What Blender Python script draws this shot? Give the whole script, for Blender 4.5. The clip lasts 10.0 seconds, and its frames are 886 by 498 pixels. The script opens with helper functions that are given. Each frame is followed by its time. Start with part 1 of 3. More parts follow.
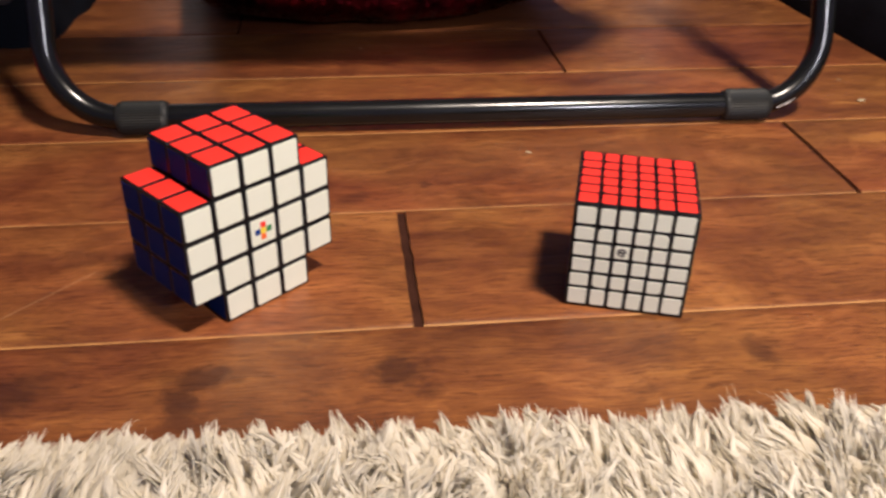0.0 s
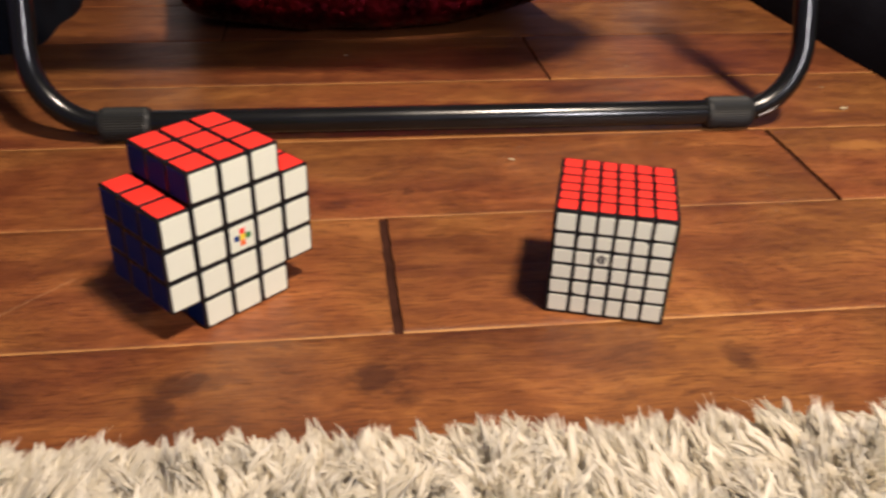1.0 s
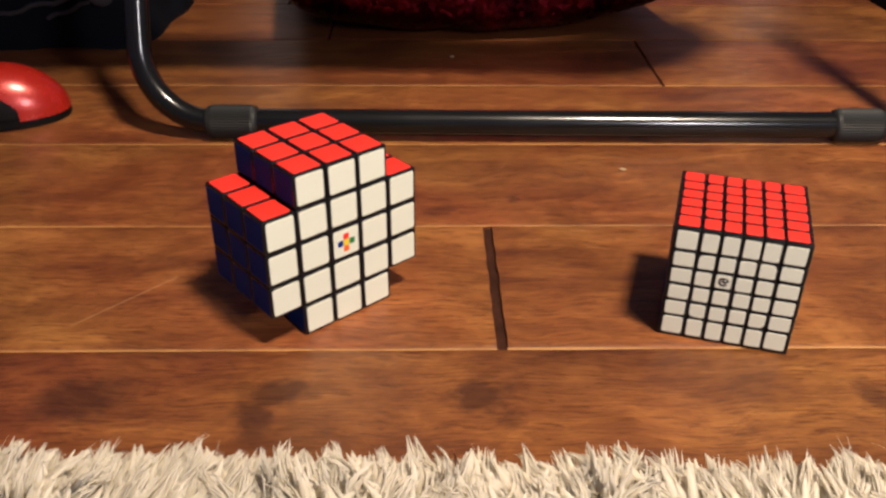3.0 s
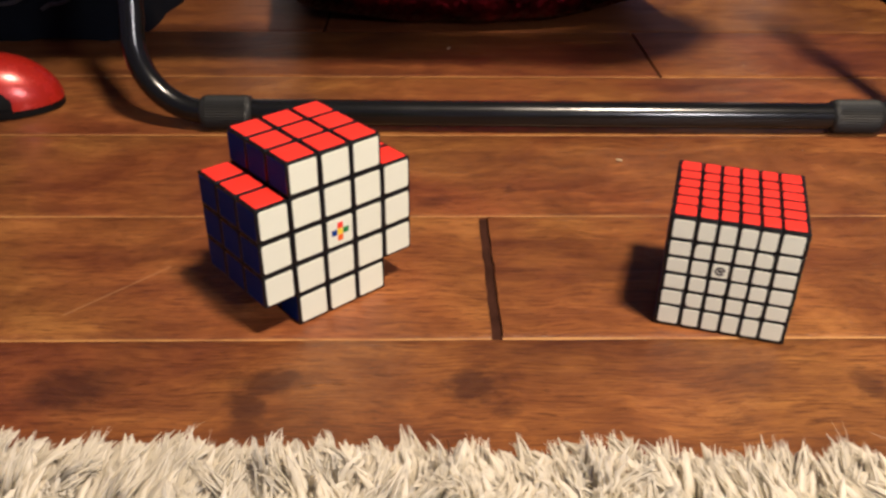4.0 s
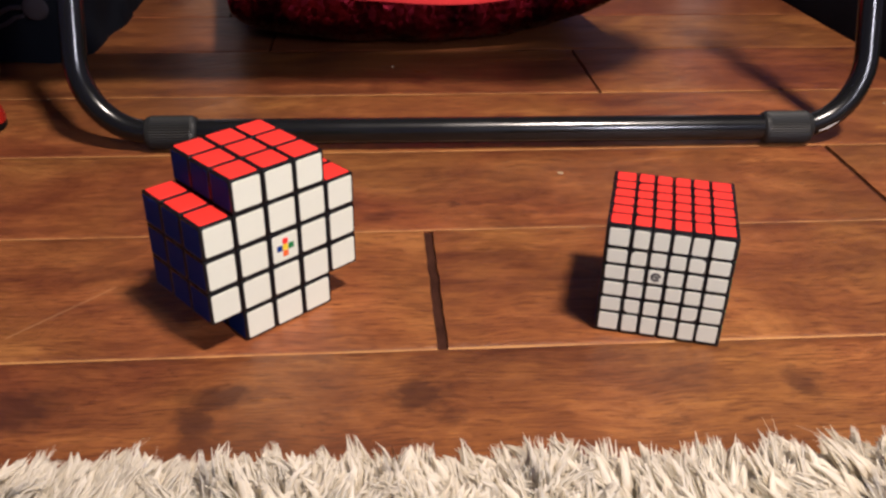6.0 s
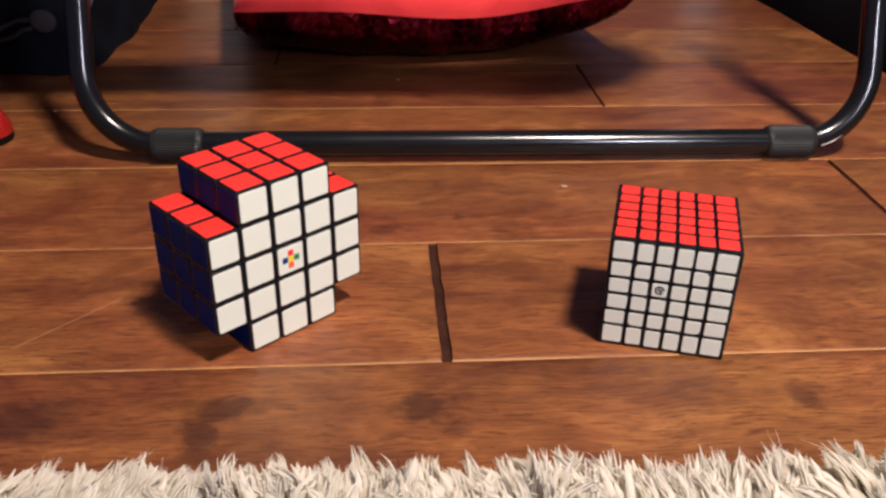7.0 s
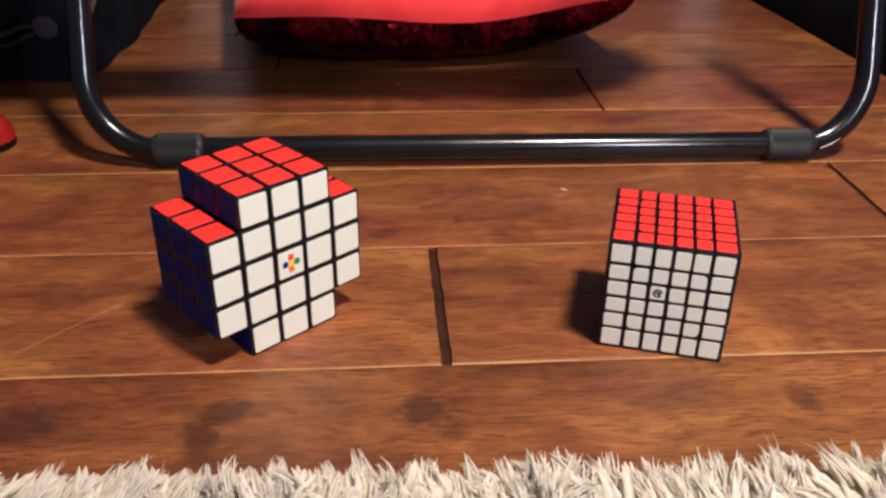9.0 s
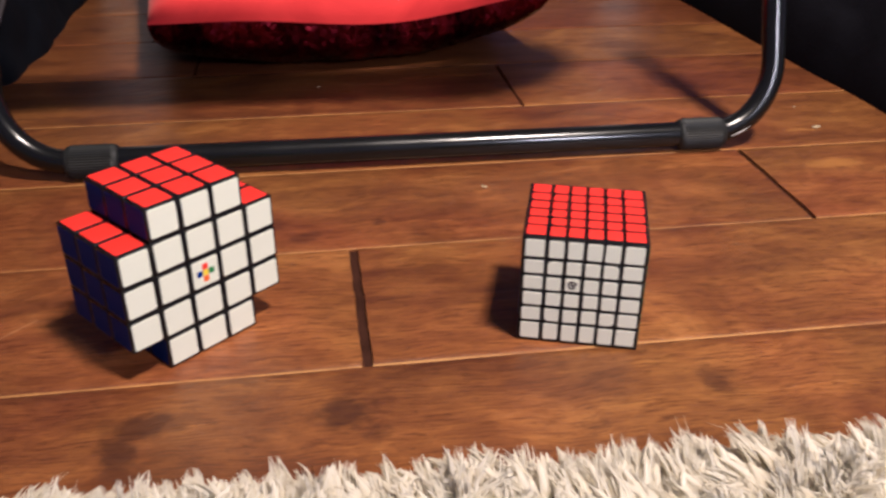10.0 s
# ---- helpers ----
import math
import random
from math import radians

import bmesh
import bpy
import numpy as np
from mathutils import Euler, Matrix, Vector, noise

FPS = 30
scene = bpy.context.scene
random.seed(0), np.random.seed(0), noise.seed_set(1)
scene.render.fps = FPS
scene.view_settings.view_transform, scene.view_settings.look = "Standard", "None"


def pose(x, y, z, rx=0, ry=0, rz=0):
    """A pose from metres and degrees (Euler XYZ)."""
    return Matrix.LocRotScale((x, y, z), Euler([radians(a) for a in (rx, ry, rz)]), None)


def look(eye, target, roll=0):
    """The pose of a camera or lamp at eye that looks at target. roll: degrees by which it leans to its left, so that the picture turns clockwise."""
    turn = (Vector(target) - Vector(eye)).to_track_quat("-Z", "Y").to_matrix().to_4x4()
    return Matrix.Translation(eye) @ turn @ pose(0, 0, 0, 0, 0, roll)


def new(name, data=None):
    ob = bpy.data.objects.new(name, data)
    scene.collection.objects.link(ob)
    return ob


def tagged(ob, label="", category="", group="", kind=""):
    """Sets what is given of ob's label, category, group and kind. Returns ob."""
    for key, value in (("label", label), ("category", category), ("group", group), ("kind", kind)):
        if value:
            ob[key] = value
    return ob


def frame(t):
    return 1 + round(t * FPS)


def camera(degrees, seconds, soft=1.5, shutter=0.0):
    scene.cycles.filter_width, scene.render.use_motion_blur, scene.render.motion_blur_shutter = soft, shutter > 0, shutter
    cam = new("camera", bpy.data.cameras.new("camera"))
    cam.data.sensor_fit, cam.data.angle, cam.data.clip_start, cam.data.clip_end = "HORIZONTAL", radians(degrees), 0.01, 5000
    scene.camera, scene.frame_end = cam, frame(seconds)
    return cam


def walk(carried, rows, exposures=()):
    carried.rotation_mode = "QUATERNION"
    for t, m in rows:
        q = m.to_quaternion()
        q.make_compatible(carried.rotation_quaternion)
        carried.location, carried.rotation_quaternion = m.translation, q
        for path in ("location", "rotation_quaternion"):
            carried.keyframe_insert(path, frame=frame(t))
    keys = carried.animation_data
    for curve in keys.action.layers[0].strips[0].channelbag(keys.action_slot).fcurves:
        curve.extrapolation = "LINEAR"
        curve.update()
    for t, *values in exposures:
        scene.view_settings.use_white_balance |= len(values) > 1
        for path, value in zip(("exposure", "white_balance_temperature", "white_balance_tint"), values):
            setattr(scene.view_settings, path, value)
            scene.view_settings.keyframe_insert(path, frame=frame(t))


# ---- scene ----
cam = camera(53.5, 10.0, soft=2.6, shutter=0.9)
PATH = [
    (0, (0.0585, -0.4007, 0.2969), (0.3661, 1.2274, -0.7313), 1.29),
    (0.5, (0.0607, -0.3987, 0.2937), (0.3149, 1.2472, -0.7205), 0.51),
    (1, (0.0647, -0.4014, 0.2965), (0.3929, 1.2314, -0.7177), 1.67),
    (1.5, (0.0691, -0.4029, 0.2957), (0.4465, 1.2207, -0.7162), 2.16),
    (1.8, (0.0682, -0.4006, 0.2941), (0.4142, 1.2305, -0.7162), 1.64),
    (2, (0.0668, -0.3971, 0.2916), (0.3657, 1.2453, -0.7162), 0.87),
    (2.5, (0.0593, -0.3840, 0.2903), (0.2202, 1.2793, -0.7147), 0.37),
    (2.7, (0.0573, -0.3820, 0.2913), (0.1972, 1.2823, -0.7157), 0.37),
    (3.8, (0.0582, -0.3744, 0.2851), (0.1885, 1.2726, -0.7528), 0.65),
    (4, (0.0592, -0.3784, 0.2851), (0.1975, 1.2766, -0.7368), 0.65),
    (4.5, (0.0625, -0.3831, 0.2866), (0.2446, 1.2768, -0.7204), 1.16),
    (5, (0.0623, -0.3902, 0.2882), (0.3077, 1.2696, -0.7054), 1.66),
    (5.5, (0.0639, -0.3896, 0.2890), (0.3257, 1.2665, -0.7066), 1.60),
    (6, (0.0642, -0.3889, 0.2875), (0.3032, 1.2766, -0.6983), 1.03),
    (7.5, (0.0621, -0.3912, 0.2897), (0.2991, 1.2906, -0.6685), 1.23),
    (8, (0.0623, -0.3907, 0.2906), (0.3022, 1.2895, -0.6695), 1.30),
    (8.5, (0.0623, -0.3926, 0.2905), (0.2961, 1.2881, -0.6703), 1.07),
    (9, (0.0639, -0.3932, 0.2903), (0.2947, 1.2909, -0.6653), 0.87),
    (9.5, (0.0697, -0.3941, 0.2931), (0.3290, 1.2825, -0.6683), 0.86),
    (9.7, (0.0741, -0.3957, 0.2927), (0.3833, 1.2731, -0.6663), 0.63),
    (10, (0.0782, -0.3971, 0.2923), (0.4335, 1.2645, -0.6645), 0.42),
]
walk(cam, [(t, look(eye, target, roll)) for t, eye, target, roll in PATH],
     [(0.0, 0.0, 6250.0, 13.5), (0.5, 0.0, 6250.0, 13.5), (1.5, 0.0, 6800.0, 10.5), (2.5, 0.0, 6700.0, 11.5), (4.5, 0.0, 6550.0, 11.5), (5.5, 0.0, 6150.0, 14.8), (7.5, 0.0, 5960.0, 17.2), (10.0, 0.0, 5960.0, 17.2)])

# ---- light ----
world = bpy.data.worlds.new("world")
scene.world = world
world.use_nodes = True
world.node_tree.nodes["Background"].inputs["Color"].default_value = (0.5, 0.55, 0.7, 1)
world.node_tree.nodes["Background"].inputs["Strength"].default_value = 0.02

LAMP_AT = (0.62, -0.51, 1.85)
LAMP_AIM = (0.36, 0.12, 0.0)
bulb = bpy.data.lights.new("bulb", "SPOT")
bulb.spot_size, bulb.spot_blend = radians(72), 1.0
bulb.energy, bulb.shadow_soft_size, bulb.color = 234.0, 0.12, (1.0, 0.845, 0.68)
new("bulb", bulb).matrix_world = look(LAMP_AT, LAMP_AIM)
# added fill light behind the camera for the upright faces; its stand is unseen
FILL_AT = (0.54, -0.72, 0.52)
glow = bpy.data.lights.new("bulb", "POINT")
glow.energy, glow.shadow_soft_size, glow.color = 17.2, 0.07, (0.98, 0.96, 1.0)
new("bulb", glow).matrix_world = pose(*FILL_AT)


# ---- materials ----
def material(name):
    m = bpy.data.materials.new(name)
    m.use_nodes = True
    t = m.node_tree
    return m, t, t.nodes["Principled BSDF"]


def node(t, kind, ins=(), **props):
    n = t.nodes.new(kind)
    for k, v in props.items():
        setattr(n, k, v)
    for k, v in dict(ins).items():
        if isinstance(v, bpy.types.NodeSocket):
            t.links.new(v, n.inputs[k])
        else:
            n.inputs[k].default_value = v
    return n


def ramp(t, fac, stops):
    n = node(t, "ShaderNodeValToRGB", {0: fac})
    el = n.color_ramp.elements
    while len(el) < len(stops):
        el.new(0.5)
    for e, (p, c) in zip(el, stops):
        e.position, e.color = p, (*c, 1) if len(c) == 3 else c
    return n.outputs[0]


def grey(v):
    return (v, v, v)


def maths(t, op, a, b=0.0, c=0.0):
    return node(t, "ShaderNodeMath", {0: a, 1: b, 2: c}, operation=op).outputs[0]


def mixed(t, fac, a, b, blend="MIX"):
    n = node(t, "ShaderNodeMix", data_type="RGBA", blend_type=blend)
    for key, v in ((0, fac), (6, a), (7, b)):
        if isinstance(v, bpy.types.NodeSocket):
            t.links.new(v, n.inputs[key])
        else:
            n.inputs[key].default_value = v if key == 0 else (*v, 1)
    return n.outputs[2]


def surface(name, colour, rough, vary=0.12, scale=60.0, bump=0.0, metallic=0.0, coat=0.0, rvary=0.1, spec=0.5):
    """A plain material with two scales of variation in colour, roughness and relief."""
    m, t, p = material(name)
    at = node(t, "ShaderNodeTexCoord").outputs["Object"]
    big = node(t, "ShaderNodeTexNoise", {"Vector": at, "Scale": scale * 0.2, "Detail": 3.0}).outputs["Fac"]
    fine = node(t, "ShaderNodeTexNoise", {"Vector": at, "Scale": scale * 4, "Detail": 4.0}).outputs["Fac"]
    f = maths(t, "ADD", maths(t, "MULTIPLY", big, 0.6), maths(t, "MULTIPLY", fine, 0.4))
    lo, hi = tuple(c * (1 - vary) for c in colour), tuple(min(1, c * (1 + vary)) for c in colour)
    t.links.new(ramp(t, f, [(0.3, lo), (0.7, hi)]), p.inputs["Base Color"])
    r = ramp(t, big, [(0.3, grey(max(0.02, rough - rvary))), (0.7, grey(min(1, rough + rvary)))])
    t.links.new(r, p.inputs["Roughness"])
    p.inputs["Metallic"].default_value = metallic
    p.inputs["Coat Weight"].default_value = coat
    p.inputs["Specular IOR Level"].default_value = spec
    if bump:
        b = node(t, "ShaderNodeBump", {"Height": fine, "Strength": 0.5, "Distance": bump})
        t.links.new(b.outputs[0], p.inputs["Normal"])
    return m


def wood_material(name, worn_lit=False):
    """Varnished, hand-scraped boards: streaked along x, each board with its own tone."""
    m, t, p = material(name)
    at = node(t, "ShaderNodeTexCoord").outputs["Object"]
    rnd = node(t, "ShaderNodeObjectInfo").outputs["Random"]
    shift = node(t, "ShaderNodeCombineXYZ", {0: maths(t, "MULTIPLY", rnd, 37.0), 1: maths(t, "MULTIPLY", rnd, 91.0), 2: rnd}).outputs[0]
    moved = node(t, "ShaderNodeVectorMath", {0: at, 1: shift}, operation="ADD").outputs[0]

    grainwise = node(t, "ShaderNodeVectorRotate", {"Vector": moved, "Angle": 0.058}, rotation_type="Z_AXIS").outputs[0]
    # the grain wanders a little about knots
    sway = node(t, "ShaderNodeTexNoise", {"Vector": grainwise, "Scale": 11.0, "Detail": 2.0}).outputs["Color"]
    sway = node(t, "ShaderNodeVectorMath", {0: sway, 1: (0.0, 0.022, 0.0)}, operation="MULTIPLY").outputs[0]
    grainwise = node(t, "ShaderNodeVectorMath", {0: grainwise, 1: sway}, operation="ADD").outputs[0]

    def streak(sx, sy, scale, detail, distort=0.0, rough=0.55):
        v = node(t, "ShaderNodeVectorMath", {0: grainwise, 1: (sx, sy, 1)}, operation="MULTIPLY").outputs[0]
        return node(t, "ShaderNodeTexNoise", {"Vector": v, "Scale": scale, "Detail": detail, "Distortion": distort, "Roughness": rough}).outputs["Fac"]

    patch = streak(1.0, 1.6, 9.0, 5.0, 1.0, 0.6)
    band = streak(1.0, 9.0, 6.0, 5.0, 0.6, 0.6)
    grain = streak(1.0, 15.0, 52.0, 6.0, 0.3, 0.72)
    mottle = streak(1.0, 2.4, 85.0, 6.0, 0.5, 0.75)
    fleck = streak(1.0, 3.2, 120.0, 3.0, 0.3, 0.6)
    f = maths(t, "ADD", maths(t, "MULTIPLY", patch, 0.41), maths(t, "MULTIPLY", band, 0.26))
    f = maths(t, "ADD", f, maths(t, "MULTIPLY", grain, 0.16))
    f = maths(t, "ADD", f, maths(t, "MULTIPLY", mottle, 0.17))
    f = maths(t, "ADD", f, maths(t, "MULTIPLY", maths(t, "SUBTRACT", rnd, 0.5), 0.06))
    col = ramp(t, f, [(0.38, (0.080, 0.026, 0.011)), (0.45, (0.148, 0.052, 0.017)), (0.53, (0.232, 0.088, 0.025)), (0.62, (0.36, 0.152, 0.042))])
    col = mixed(t, ramp(t, grain, [(0.40, grey(0.68)), (0.49, grey(0.0))]), col, (0.075, 0.025, 0.010))
    col = mixed(t, ramp(t, fleck, [(0.29, grey(0.6)), (0.39, grey(0.0))]), col, (0.06, 0.02, 0.009))
    hue = node(t, "ShaderNodeTexNoise", {"Vector": moved, "Scale": 4.5, "Detail": 3.0, "Distortion": 0.5}).outputs["Fac"]
    col = mixed(t, ramp(t, hue, [(0.42, grey(0.0)), (0.66, grey(0.9))]), col, (0.98, 0.76, 0.92), "MULTIPLY")
    # knots and soaked-in stains
    place = node(t, "ShaderNodeNewGeometry").outputs["Position"]
    wob = node(t, "ShaderNodeTexNoise", {"Vector": place, "Scale": 70.0, "Detail": 6.0, "Roughness": 0.7}).outputs["Color"]
    wob = node(t, "ShaderNodeVectorMath", {0: wob, 1: (0.5, 0.5, 0.5)}, operation="SUBTRACT").outputs[0]
    wob = node(t, "ShaderNodeVectorMath", {0: wob, 1: (0.034, 0.026, 0.0)}, operation="MULTIPLY").outputs[0]
    place = node(t, "ShaderNodeVectorMath", {0: place, 1: wob}, operation="ADD").outputs[0]
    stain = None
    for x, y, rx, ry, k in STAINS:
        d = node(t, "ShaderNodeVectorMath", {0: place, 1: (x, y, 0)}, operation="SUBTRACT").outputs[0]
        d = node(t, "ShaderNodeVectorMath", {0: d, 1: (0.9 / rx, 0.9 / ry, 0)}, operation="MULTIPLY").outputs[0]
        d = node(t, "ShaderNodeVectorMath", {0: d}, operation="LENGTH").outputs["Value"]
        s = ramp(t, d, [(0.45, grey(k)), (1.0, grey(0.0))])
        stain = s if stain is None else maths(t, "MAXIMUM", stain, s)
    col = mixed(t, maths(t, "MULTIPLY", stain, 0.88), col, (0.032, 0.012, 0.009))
    # pale patches where the varnish is rubbed away
    for x, y, rx, ry in PALE:
        d = node(t, "ShaderNodeVectorMath", {0: place, 1: (x, y, 0)}, operation="SUBTRACT").outputs[0]
        d = node(t, "ShaderNodeVectorMath", {0: d, 1: (0.9 / rx, 0.9 / ry, 0)}, operation="MULTIPLY").outputs[0]
        d = node(t, "ShaderNodeVectorMath", {0: d}, operation="LENGTH").outputs["Value"]
        col = mixed(t, ramp(t, d, [(0.4, grey(0.5)), (1.0, grey(0.0))]), col, (0.46, 0.20, 0.05))
    # a long pale scratch
    d = node(t, "ShaderNodeVectorMath", {0: node(t, "ShaderNodeNewGeometry").outputs["Position"], 1: (-0.0905, 0.050, 0)}, operation="SUBTRACT").outputs[0]
    across = node(t, "ShaderNodeVectorMath", {0: d, 1: (-0.681, 0.732, 0)}, operation="DOT_PRODUCT").outputs["Value"]
    along = node(t, "ShaderNodeVectorMath", {0: d, 1: (0.732, 0.681, 0)}, operation="DOT_PRODUCT").outputs["Value"]
    mark = maths(t, "MULTIPLY", maths(t, "LESS_THAN", maths(t, "ABSOLUTE", across), 0.0005), maths(t, "LESS_THAN", maths(t, "ABSOLUTE", along), 0.034))
    col = mixed(t, maths(t, "MULTIPLY", mark, 0.5), col, (0.42, 0.22, 0.10))
    if worn_lit:
        # pale edges: rubbed wear, plus the bevel's lamp highlight put into the colour
        edge_pale = node(t, "ShaderNodeTexNoise", {"Vector": place, "Scale": 11.0, "Detail": 6.0, "Roughness": 0.75}).outputs["Fac"]
        col = mixed(t, ramp(t, edge_pale, [(0.33, grey(0.08)), (0.57, grey(0.75))]), col, (0.48, 0.24, 0.075))
        band = maths(t, "MULTIPLY", band, 0.0)
    t.links.new(col, p.inputs["Base Color"])
    t.links.new(ramp(t, band, [(0.0, grey(0.58)), (0.3, grey(0.40)), (0.7, grey(0.27))]), p.inputs["Roughness"])
    p.inputs["Specular IOR Level"].default_value = 0.2 if worn_lit else 0.38
    h = maths(t, "ADD", maths(t, "MULTIPLY", patch, 1.0), maths(t, "MULTIPLY", grain, 0.12))
    b = node(t, "ShaderNodeBump", {"Height": h, "Strength": 0.55, "Distance": 0.004})
    t.links.new(b.outputs[0], p.inputs["Normal"])
    return m


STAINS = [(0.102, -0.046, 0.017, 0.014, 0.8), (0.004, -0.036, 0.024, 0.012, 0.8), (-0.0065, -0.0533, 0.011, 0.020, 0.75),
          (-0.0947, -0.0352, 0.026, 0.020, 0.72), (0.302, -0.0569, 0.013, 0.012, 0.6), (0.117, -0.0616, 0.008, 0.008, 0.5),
          (0.0972, 0.1445, 0.014, 0.010, 0.5), (0.1496, 0.1599, 0.006, 0.005, 0.6), (0.0748, 0.1694, 0.010, 0.012, 0.4), (0.3411, 0.3372, 0.05, 0.012, 0.35)]
PALE = [(0.535, 0.190, 0.030, 0.010), (0.55, 0.262, 0.020, 0.004)]
M_WOOD, M_WORN_LIT = wood_material("varnished_wood"), wood_material("worn_lit_board_edge", True)
M_GAP = surface("dark_joint", (0.042, 0.016, 0.010), 0.8, 0.7, 120, spec=0.05)
# unseen walls and ceiling, coloured blue to bounce cool light into the shadows
M_WALL = surface("cool_bounce_wall", (0.55, 0.52, 0.85), 0.7, 0.04, 8, 0.0004)
M_CEIL = surface("cool_bounce_ceiling", (0.60, 0.60, 0.72), 0.8, 0.03, 8)
M_BLACK = surface("black_plastic", (0.007, 0.007, 0.008), 0.32, 0.2, 200, 0.00005, spec=0.35)
M_WHITE = surface("white_sticker", (0.76, 0.78, 0.64), 0.42, 0.025, 150, 0.00003)
M_CREAM = surface("greyish_white_sticker", (0.77, 0.785, 0.65), 0.38, 0.03, 150, 0.00003)
M_RED = surface("red_sticker", (0.88, 0.035, 0.022), 0.42, 0.03, 150, 0.00003)
M_BLUE = surface("blue_sticker", (0.002, 0.030, 0.185), 0.55, 0.05, 150, spec=0.06)
M_GREEN = surface("green_sticker", (0.01, 0.19, 0.05), 0.4, 0.05, 150)
M_ORANGE = surface("orange_sticker", (0.85, 0.14, 0.02), 0.4, 0.05, 150)
M_YELLOW = surface("yellow_sticker", (0.86, 0.62, 0.03), 0.4, 0.05, 150)
M_MARK = surface("grey_print", (0.05, 0.045, 0.045), 0.5, 0.2, 300)
M_TUBE = surface("black_enamel", (0.006, 0.0065, 0.006), 0.19, 0.25, 90, 0.00003, rvary=0.03, spec=0.5)
M_COLLAR = surface("dark_grey_rubber", (0.015, 0.016, 0.015), 0.5, 0.2, 150, 0.0001, spec=0.35)
M_CHIP = surface("bare_scratched_steel", (0.65, 0.63, 0.6), 0.35, 0.2, 300)
M_BAG = surface("black_nylon", (0.0055, 0.0070, 0.0105), 0.8, 0.3, 120, 0.0006, spec=0.06)
M_CORD = surface("grey_cord", (0.032, 0.027, 0.030), 0.8, 0.25, 400, 0.0004)
M_CLOTH = surface("black_cloth", (0.006, 0.0058, 0.0080), 0.9, 0.35, 60, 0.001, spec=0.05)
M_LAMP = surface("lamp_metal", (0.5, 0.48, 0.45), 0.4, 0.1, 50)
M_BACKING = surface("rug_backing", (0.80, 0.75, 0.67), 0.95, 0.2, 100, 0.001)
M_MOUSE_RED = surface("red_metallic_paint", (0.46, 0.020, 0.011), 0.27, 0.06, 400, 0.00004, metallic=0.3, rvary=0.03, spec=0.9)
M_MOUSE_BLACK = surface("black_rubber", (0.004, 0.004, 0.004), 0.5, 0.2, 300, 0.0001, spec=0.15)
M_PAINT = surface("white_gloss_paint", (0.82, 0.80, 0.78), 0.4, 0.03, 40)
M_LINT = surface("lint", (0.46, 0.36, 0.22), 0.9, 0.1, 500)


def velvet_material():
    m, t, p = material("red_velvet")
    at = node(t, "ShaderNodeTexCoord").outputs["Object"]
    a = node(t, "ShaderNodeTexNoise", {"Vector": at, "Scale": 14.0, "Detail": 4.0, "Distortion": 0.6}).outputs["Fac"]
    b = node(t, "ShaderNodeTexNoise", {"Vector": at, "Scale": 900.0, "Detail": 2.0}).outputs["Fac"]
    t.links.new(ramp(t, a, [(0.3, (0.60, 0.018, 0.020)), (0.7, (0.84, 0.040, 0.038))]), p.inputs["Base Color"])
    p.inputs["Roughness"].default_value = 0.85
    p.inputs["Sheen Weight"].default_value = 0.25
    p.inputs["Sheen Tint"].default_value = (1.0, 0.5, 0.45, 1)
    h = maths(t, "ADD", a, maths(t, "MULTIPLY", b, 0.05))
    t.links.new(node(t, "ShaderNodeBump", {"Height": h, "Strength": 0.5, "Distance": 0.006}).outputs[0], p.inputs["Normal"])
    return m


def sequin_material():
    m, t, p = material("dark_red_sequins")
    at = node(t, "ShaderNodeTexCoord").outputs["Object"]
    v = node(t, "ShaderNodeTexVoronoi", {"Vector": at, "Scale": 230.0})
    # upright dark streaks put the shade of the cover's creases into the colour
    upright = node(t, "ShaderNodeVectorMath", {0: at, 1: (1.0, 1.0, 0.3)}, operation="MULTIPLY").outputs[0]
    big = node(t, "ShaderNodeTexNoise", {"Vector": upright, "Scale": 26.0, "Detail": 5.0, "Roughness": 0.65}).outputs["Fac"]
    t.links.new(ramp(t, big, [(0.38, (0.014, 0.001, 0.003)), (0.5, (0.09, 0.005, 0.010)), (0.68, (0.22, 0.012, 0.020))]), p.inputs["Base Color"])
    p.inputs["Metallic"].default_value = 1.0
    p.inputs["Roughness"].default_value = 0.33
    nm = node(t, "ShaderNodeVectorMath", {0: v.outputs["Color"], 1: (0.5, 0.5, 0.5)}, operation="SUBTRACT").outputs[0]
    nm = node(t, "ShaderNodeVectorMath", {0: nm, "Scale": 0.5}, operation="SCALE").outputs[0]
    g = node(t, "ShaderNodeNewGeometry").outputs["Normal"]
    nm = node(t, "ShaderNodeVectorMath", {0: nm, 1: g}, operation="ADD").outputs[0]
    nm = node(t, "ShaderNodeVectorMath", {0: nm}, operation="NORMALIZE").outputs[0]
    t.links.new(nm, p.inputs["Normal"])
    return m


